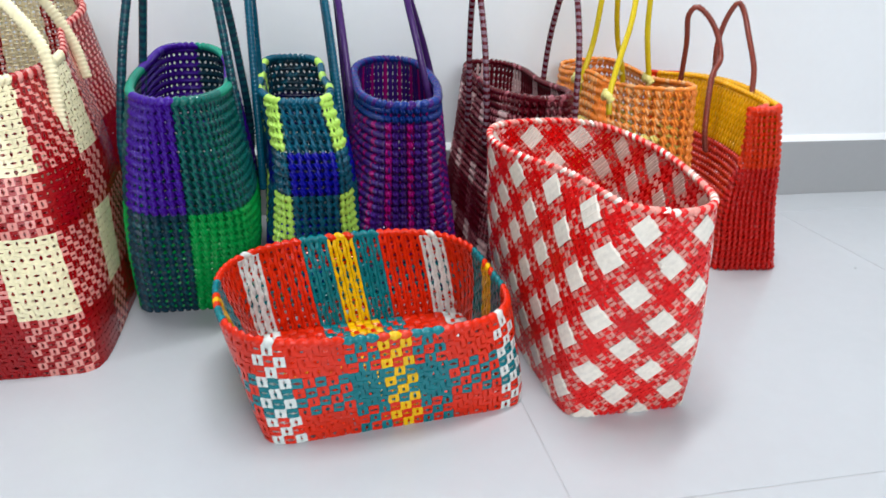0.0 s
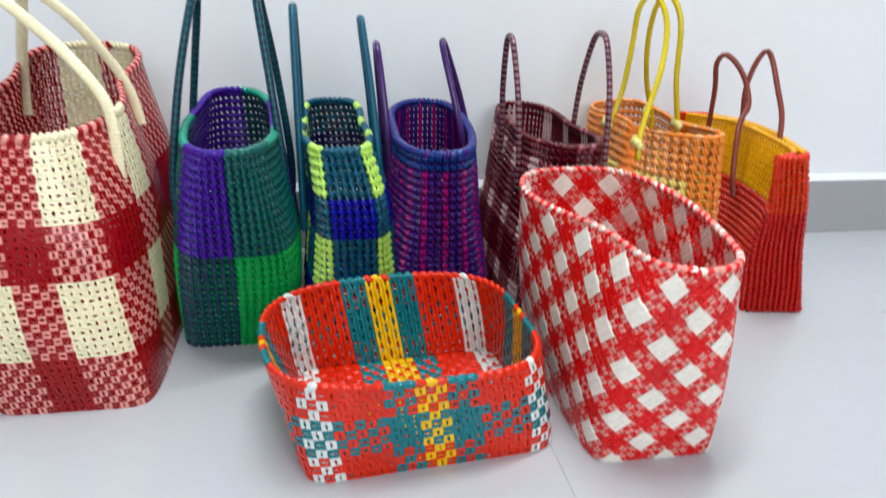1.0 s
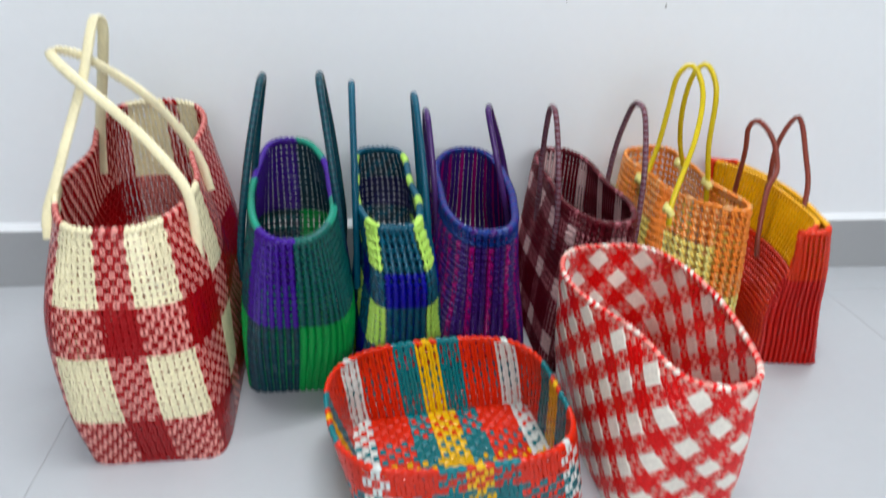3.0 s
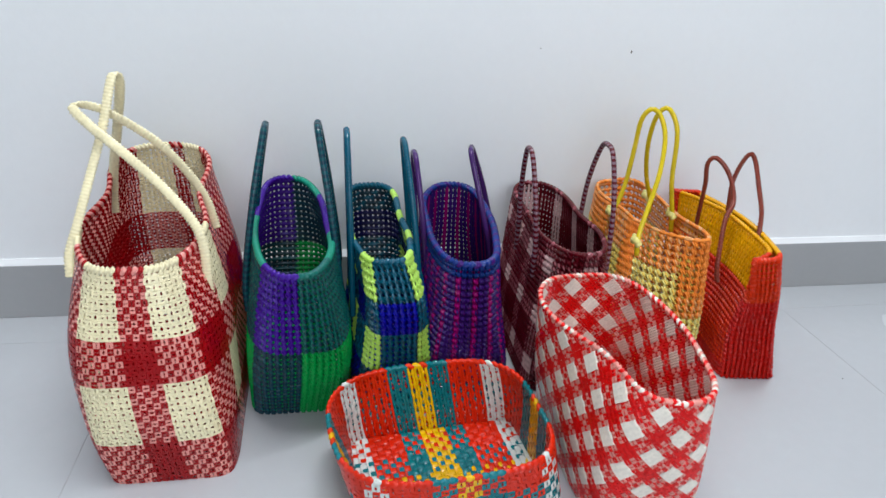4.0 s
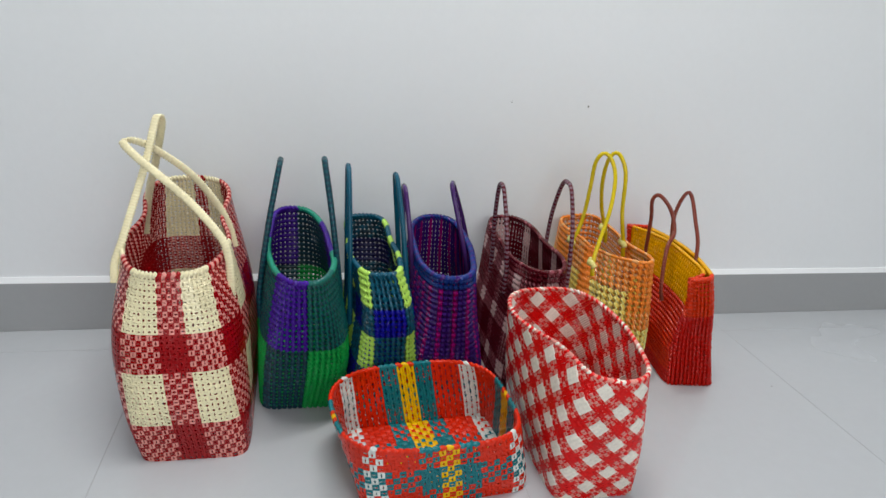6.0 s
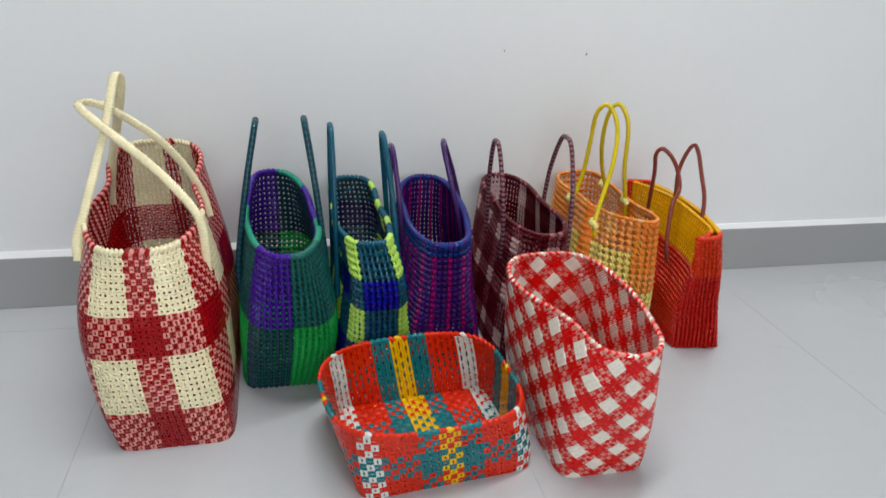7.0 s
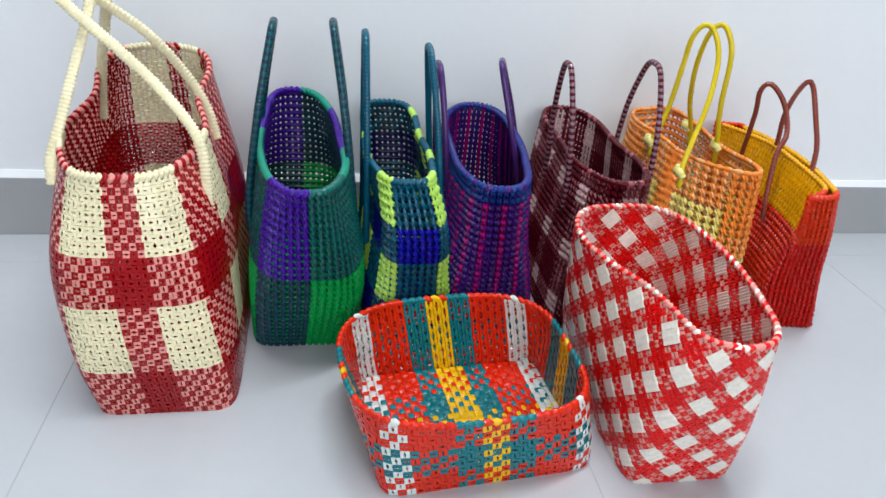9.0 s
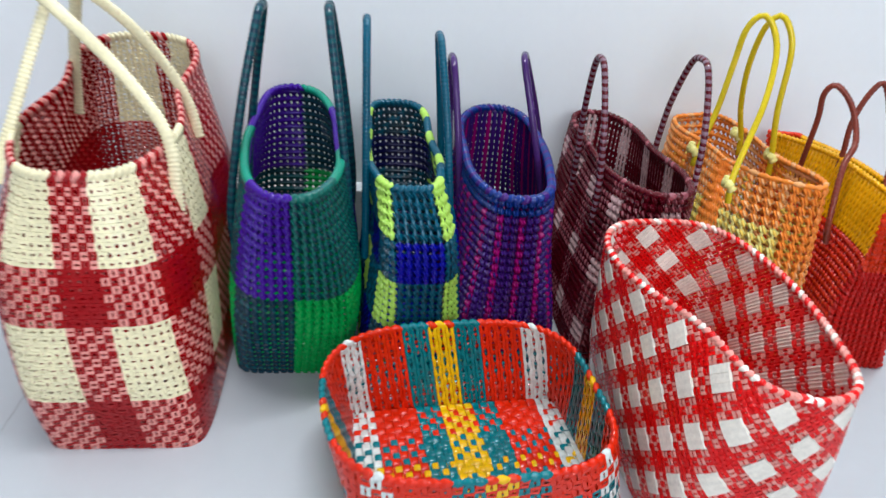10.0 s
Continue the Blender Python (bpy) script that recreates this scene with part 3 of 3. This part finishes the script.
def lime_blue_bag():
    t = thing_at("tote_bag", -0.16, -0.2, "lime, blue and teal checked plastic wire bag with teal handles", "bag", "woven bags by the wall")
    skin = Skin(0.238, [(0, -0.148, -0.180, 0.062, 0.144, 9.0), (0.5, -0.150, -0.198, 0.050, 0.160, 4.2), (0.78, -0.153, -0.197, 0.043, 0.163, 4.8), (1, -0.163, -0.190, 0.041, 0.140, 3.4)],
                skew=-0.04, rim=lambda u: 0.003 * np.cos(4 * np.pi * u) + 0.010 * (0.5 - 0.5 * np.cos(2 * np.pi * u)), seed=3)
    nc, nr = 88, 26

    def up(k):
        q = abs(k + 0.5)
        return "royal" if q < 3 or q > 40 else "lime" if (q - 3) % 10 < 4 else "royal"

    def row(r):
        return "lime" if r >= 21 or 9 <= r < 16 or r < 3 else "royal"

    def colour(k, r):
        a, b = up(k), row(r)
        if a == b:
            return (a, a) if a == "lime" or abs(k) < 6 else ("royal", "navy")
        return "teal", "slate_teal" if (k + r) % 3 else "teal"

    knot_weave(t, skin, nc, nr, colour, strap=0.46, pad=0.74)
    base_weave(t, skin, 0.0095, lambda axis, p: "royal")
    rim_cord(t, skin, nc, lambda k: "lime" if up(k) == "lime" else "teal", 0.0048)
    side_handle(t, -0.204, -0.207, -0.216, 0.388, 0.058, 0.130, ["teal"], 0.0044, "teal wrapped wire handle", pitch=0.0045, ridge=0.16)
    side_handle(t, -0.108, -0.128, -0.222, 0.376, 0.058, 0.130, ["teal"], 0.0044, "teal wrapped wire handle", pitch=0.0045, ridge=0.16)


def magenta_bag():
    t = thing_at("tote_bag", -0.04, -0.2, "magenta and purple striped plastic wire bag with a blue rim", "bag", "woven bags by the wall")
    skin = Skin(0.235, [(0, -0.031, -0.168, 0.068, 0.144, 9.0), (0.5, -0.034, -0.184, 0.062, 0.162, 3.2), (1, -0.036, -0.191, 0.052, 0.150, 2.5)],
                skew=0.055, rim=lambda u: 0.003 * np.cos(4 * np.pi * u) + 0.010 * (0.5 - 0.5 * np.cos(2 * np.pi * u)), seed=4)
    nc, nr = 90, 26

    def colour(k, r):
        if r >= nr - 2:
            return "blue", "blue"
        return ("magenta", "magenta" if r % 2 else "plum") if k % 3 == 0 else ("plum", "plum" if k % 3 == 1 else "aubergine")

    knot_weave(t, skin, nc, nr, colour, slant=0.2, strap=0.44, pad=0.72, inner=lambda k: "magenta" if k % 3 == 0 else "plum")
    base_weave(t, skin, 0.0095, lambda axis, p: "plum")
    rim_cord(t, skin, nc, lambda k: "blue" if k % 3 else "plum", 0.0052, label="thick blue bound rim")
    side_handle(t, -0.092, -0.106, -0.170, 0.343, 0.060, 0.130, ["aubergine"], 0.0044, "dark purple wire handle", ridge=0.05)
    side_handle(t, 0.026, -0.018, -0.160, 0.347, 0.055, 0.130, ["aubergine"], 0.0044, "dark purple wire handle", ridge=0.05, splay=0.24)


def maroon_bag():
    t = thing_at("tote_bag", 0.13, -0.2, "maroon and greyish white plaid plastic wire bag", "bag", "woven bags by the wall")
    skin = Skin(0.237, [(0, 0.122, -0.168, 0.062, 0.142, 9.0), (0.5, 0.124, -0.172, 0.060, 0.150, 3.4), (1, 0.127, -0.174, 0.051, 0.154, 2.5)],
                rim=lambda u: 0.004 * np.cos(4 * np.pi * u), seed=5, pinch=0.12, pinch_at=0.02, pinch_wide=0.07)
    nc, nr = 90, 26

    def colour(k, r):
        a, b = (k + 100) % 9 < 3, r % 9 in (3, 4, 5)
        if a and b:
            return "rose_grey", "rose_grey"
        if a or b:
            return ("dusty_rose", "maroon") if a else ("maroon", "dusty_rose")
        return "maroon", "maroon"

    knot_weave(t, skin, nc, nr, colour, pad=0.7, inner=lambda k: "rose_grey" if (k + 100) % 9 < 3 else "maroon")
    base_weave(t, skin, 0.0095, lambda axis, p: "maroon")
    rim_cord(t, skin, nc, lambda k: "dusty_rose" if (k + 100) % 9 < 3 and k % 2 else "maroon", 0.0042)
    side_handle(t, 0.072, 0.064, -0.196, 0.357, 0.050, 0.170, ["mauve", "maroon"], 0.0040, "maroon and grey wrapped wire handle", pitch=0.0042)
    side_handle(t, 0.184, 0.187, -0.194, 0.362, 0.066, 0.170, ["mauve", "maroon"], 0.0040, "maroon and grey wrapped wire handle", pitch=0.0042)


def slumped(tab):
    """One near corner of the slack bag has sunk back, so that its end stands askew."""
    u, v = np.meshgrid(np.arange(NU) / NU, np.linspace(0, 1, NV))
    d = (u - 0.925 + 0.5) % 1.0 - 0.5
    w = np.clip(v * 1.1, 0, 1) ** 1.2 * np.exp(-((d / 0.085) ** 2))
    return tab + np.stack([0.012 * w, 0.072 * w, 0.0 * w], -1)


def orange_bag():
    t = thing_at("tote_bag", 0.28, -0.18, "orange and lemon checked open knotted wire bag, yellow handles", "bag", "woven bags by the wall")
    skin = Skin(0.243, [(0, 0.283, -0.168, 0.056, 0.140, 6.0), (0.5, 0.281, -0.170, 0.055, 0.150, 5.0), (1, 0.283, -0.166, 0.047, 0.150, 4.2)],
                rim=lambda u: 0.004 * np.sin(6 * np.pi * u), bend=slumped, seed=6)
    nc, nr = 72, 22

    def colour(k, r):
        a = (k + 105) % 14 < 7
        if a and 11 <= r < 17 or not a and 4 <= r < 11:
            return "pale_lime", "lemon"
        if a:
            return ("orange", "lemon") if r < 12 else ("orange", "peach")
        return ("orange", "orange") if r > 13 else ("orange", "peach")

    knot_weave(t, skin, nc, nr, colour, strap=0.34, bead=(0.40, 0.2), raise_by=0.0038)
    base_weave(t, skin, 0.0115, lambda axis, p: "orange")
    rim_cord(t, skin, nc, lambda k: "orange" if k % 4 else "peach", 0.0033)
    y = [MATS["handle_yellow"]]
    tube("handle", [(0.226, -0.268, 0.210), (0.228, -0.260, 0.238), (0.241, -0.246, 0.271), (0.264, -0.221, 0.320), (0.277, -0.196, 0.368), (0.274, -0.180, 0.398), (0.261, -0.170, 0.412), (0.250, -0.161, 0.393),
                    (0.251, -0.151, 0.347), (0.246, -0.150, 0.289), (0.233, -0.155, 0.242), (0.228, -0.158, 0.215)], 0.0038, y, t, "smooth yellow cord handle", 0.02, 0.02)
    tube("handle", [(0.325, -0.180, 0.210), (0.320, -0.180, 0.244), (0.307, -0.184, 0.302), (0.304, -0.182, 0.366), (0.299, -0.175, 0.395), (0.288, -0.163, 0.412), (0.278, -0.152, 0.394), (0.281, -0.135, 0.345),
                    (0.297, -0.115, 0.288), (0.319, -0.100, 0.238), (0.323, -0.098, 0.212)], 0.0038, y, t, "smooth yellow cord handle", 0.02, 0.02)
    for p in ((0.226, -0.262, 0.232), (0.228, -0.152, 0.236), (0.322, -0.178, 0.240), (0.318, -0.091, 0.240)):
        q = np.array(p)
        tube("handle_knot", [q + (0.001, -0.008, -0.006), q + (-0.004, -0.003, 0.002), q + (-0.004, 0.004, -0.001), q + (0.001, 0.009, 0.006)], 0.0052, [MATS["pale_lime"]], t, "tied lemon wire knot", 0.006, 0.15)


def folded_over(tab):
    """The long sides lean together at the top until the gold panels almost meet."""
    v = np.linspace(0, 1, len(tab))[:, None]
    mid = tab[..., :2].mean(1, keepdims=True)
    x, y = tab[..., 0] - mid[..., 0], tab[..., 1] - mid[..., 1]
    a, b = np.abs(x).max(1, keepdims=True), np.abs(y).max(1, keepdims=True)
    w = np.clip((v - 0.3) / 0.7, 0, 1) ** 1.3 * (1 - (np.abs(y) / b) ** 12)
    goal = np.where(x < 0, 0.30, 0.62) * a
    out = tab.copy()
    out[..., 0] += (goal - x) * w * np.clip(np.abs(x) / a * 1.6, 0, 1)
    return out


def red_gold_bag():
    t = thing_at("tote_bag", 0.41, -0.18, "red and orange wire bag with gold folded top panels, brown handles", "bag", "woven bags by the wall")
    skin = Skin(0.226, [(0, 0.453, -0.168, 0.046, 0.144, 11.0), (0.2, 0.447, -0.169, 0.042, 0.146, 9.0), (0.45, 0.437, -0.170, 0.039, 0.146, 9.0), (0.75, 0.424, -0.176, 0.038, 0.148, 7.0), (1, 0.409, -0.182, 0.038, 0.150, 6.0)],
                yaw=-7.0, rim=lambda u: 0.010 * (0.5 - 0.5 * np.cos(4 * np.pi * u)), bend=folded_over, seed=7, wobble=0.0022)
    nc, nr = 96, 27

    def colour(k, r):
        q = abs(k + 0.5)
        end = q < 6 or q > 42
        if r >= 19 and not end:
            return "gold", "gold"
        if end:
            return ("ember", "ember") if r >= 18 else ("red", "red")
        return ("red", "ember") if r >= 3 else ("red", "red")

    knot_weave(t, skin, nc, nr, colour, strap=0.62, raise_by=0.0040, smooth=lambda k, r: colour(k, r)[0] == "gold")
    base_weave(t, skin, 0.0095, lambda axis, p: "red")
    rim_cord(t, skin, nc, lambda k: "ember" if abs(k + 0.5) < 6 or abs(k + 0.5) > 42 else "gold", 0.0040)
    b = [MATS["brown"]]
    tube("handle", [(0.372, -0.266, 0.158), (0.364, -0.268, 0.192), (0.380, -0.238, 0.250), (0.402, -0.216, 0.273), (0.403, -0.196, 0.303), (0.392, -0.184, 0.325), (0.378, -0.176, 0.335), (0.372, -0.169, 0.321),
                    (0.380, -0.162, 0.284), (0.390, -0.145, 0.206), (0.404, -0.130, 0.178)], 0.0038, b, t, "brown wrapped wire handle", 0.0055, 0.16, twist=0.0015)
    tube("handle", [(0.428, -0.262, 0.205), (0.435, -0.251, 0.229), (0.442, -0.235, 0.262), (0.443, -0.213, 0.295), (0.445, -0.184, 0.332), (0.438, -0.176, 0.340), (0.428, -0.172, 0.318), (0.423, -0.170, 0.285),
                    (0.426, -0.170, 0.245), (0.426, -0.170, 0.205)], 0.0038, b, t, "brown wrapped wire handle", 0.0055, 0.16, twist=0.0015)


def tray_basket():
    t = thing_at("tray_basket", -0.1, -0.47, "low rectangular basket woven in orange-red, petrol, yellow and white strap", "basket")
    skin = Skin(0.098, [(0, -0.089, -0.478, 0.120, 0.096, 11.0), (0.5, -0.097, -0.479, 0.127, 0.103, 5.5), (1, -0.106, -0.479, 0.133, 0.109, 3.2)],
                yaw=6.0, rim=lambda u: 0.003 * np.cos(4 * np.pi * u + 0.6) - 0.002 * np.cos(2 * np.pi * u), seed=8, wobble=0.0012)
    nc, nr = 88, 10

    def up(k):
        q = abs((k + 11) % 22 - 11)
        return "yolk" if q <= 1 else "petrol" if q <= 4 else "vermilion" if q <= 9 else "white"

    def colour(k, r):
        return up(k), "petrol" if 3 <= r < 7 else "vermilion"

    plain_weave(t, skin, nc, nr, colour, 1.04, 0.0009, 0.0010, 2.4, 0.26)

    liner(t, skin, nc, up)

    def base_colour(axis, p):
        q = abs(p)
        if axis == 0:
            return "yolk" if q <= 0.6 else "petrol" if q <= 4.5 else "vermilion"
        return "yolk" if q <= 1.5 else "petrol" if q <= 4.5 else "vermilion" if q <= 9.5 else "white"

    base_weave(t, skin, 0.0092, base_colour, 0.99, 0.0009)
    rim_cord(t, skin, nc, lambda k: (up(k) if k % 2 or up(k) == "petrol" else "vermilion") if up(k) != "yolk" else ("ember" if k % 2 else "yolk"), 0.0034, depth=1.4)


def pushed_in(tab):
    """The slack edge of the basket sags inwards on one side."""
    u, v = np.meshgrid(np.arange(NU) / NU, np.linspace(0, 1, NV))
    w = v**3 * np.exp(-(((u - 0.86) / 0.10) ** 2))
    return tab + np.stack([0.035 * w, 0.016 * w, 0.005 * w], -1)


def diamond_basket():
    t = thing_at("tall_basket", 0.11, -0.47, "tall red plastic strap basket woven with slanting white diamonds", "basket")
    skin = Skin(0.215, [(0, 0.127, -0.470, 0.062, 0.118, 10.0), (0.45, 0.118, -0.478, 0.069, 0.134, 5.0), (1, 0.111, -0.484, 0.078, 0.138, 3.2)],
                skew=-0.03, bend=pushed_in, rim=lambda u: -0.006 * np.cos(2 * np.pi * u), seed=9, wobble=0.002)
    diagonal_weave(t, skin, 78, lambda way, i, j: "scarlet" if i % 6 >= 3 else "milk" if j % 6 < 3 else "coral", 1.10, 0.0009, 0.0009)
    base_weave(t, skin, 0.0095, lambda axis, p: "scarlet")
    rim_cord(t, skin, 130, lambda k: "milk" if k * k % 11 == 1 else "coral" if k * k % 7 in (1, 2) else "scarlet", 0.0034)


red_cream_bag()
violet_green_bag()
lime_blue_bag()
magenta_bag()
maroon_bag()
orange_bag()
red_gold_bag()
tray_basket()
diamond_basket()


# ---- small marks ----
def speck(name, p, r, label, wall):
    bm = bmesh.new()
    bmesh.ops.create_icosphere(bm, subdivisions=1, radius=r)
    for v in bm.verts:
        n = 1 + 0.4 * noise.noise(v.co * 900)
        v.co = Vector((v.co.x * n * 0.7, v.co.y * (0.25 if wall else n), v.co.z * (n * 1.3 if wall else 0.25))) + Vector(p)
    tagged(part(name, bm, DIRT, None), label, "dirt")


speck("wall_mark", (0.289, -0.0002, 0.471), 0.0022, "small dark scuff mark on the white wall", True)
speck("wall_mark", (0.126, -0.0002, 0.474), 0.0012, "small dark scuff mark on the white wall", True)
speck("floor_crumb", (0.599, -0.328, 0.0003), 0.0015, "tiny dark crumb on the white floor tile", False)

floor_tiles()
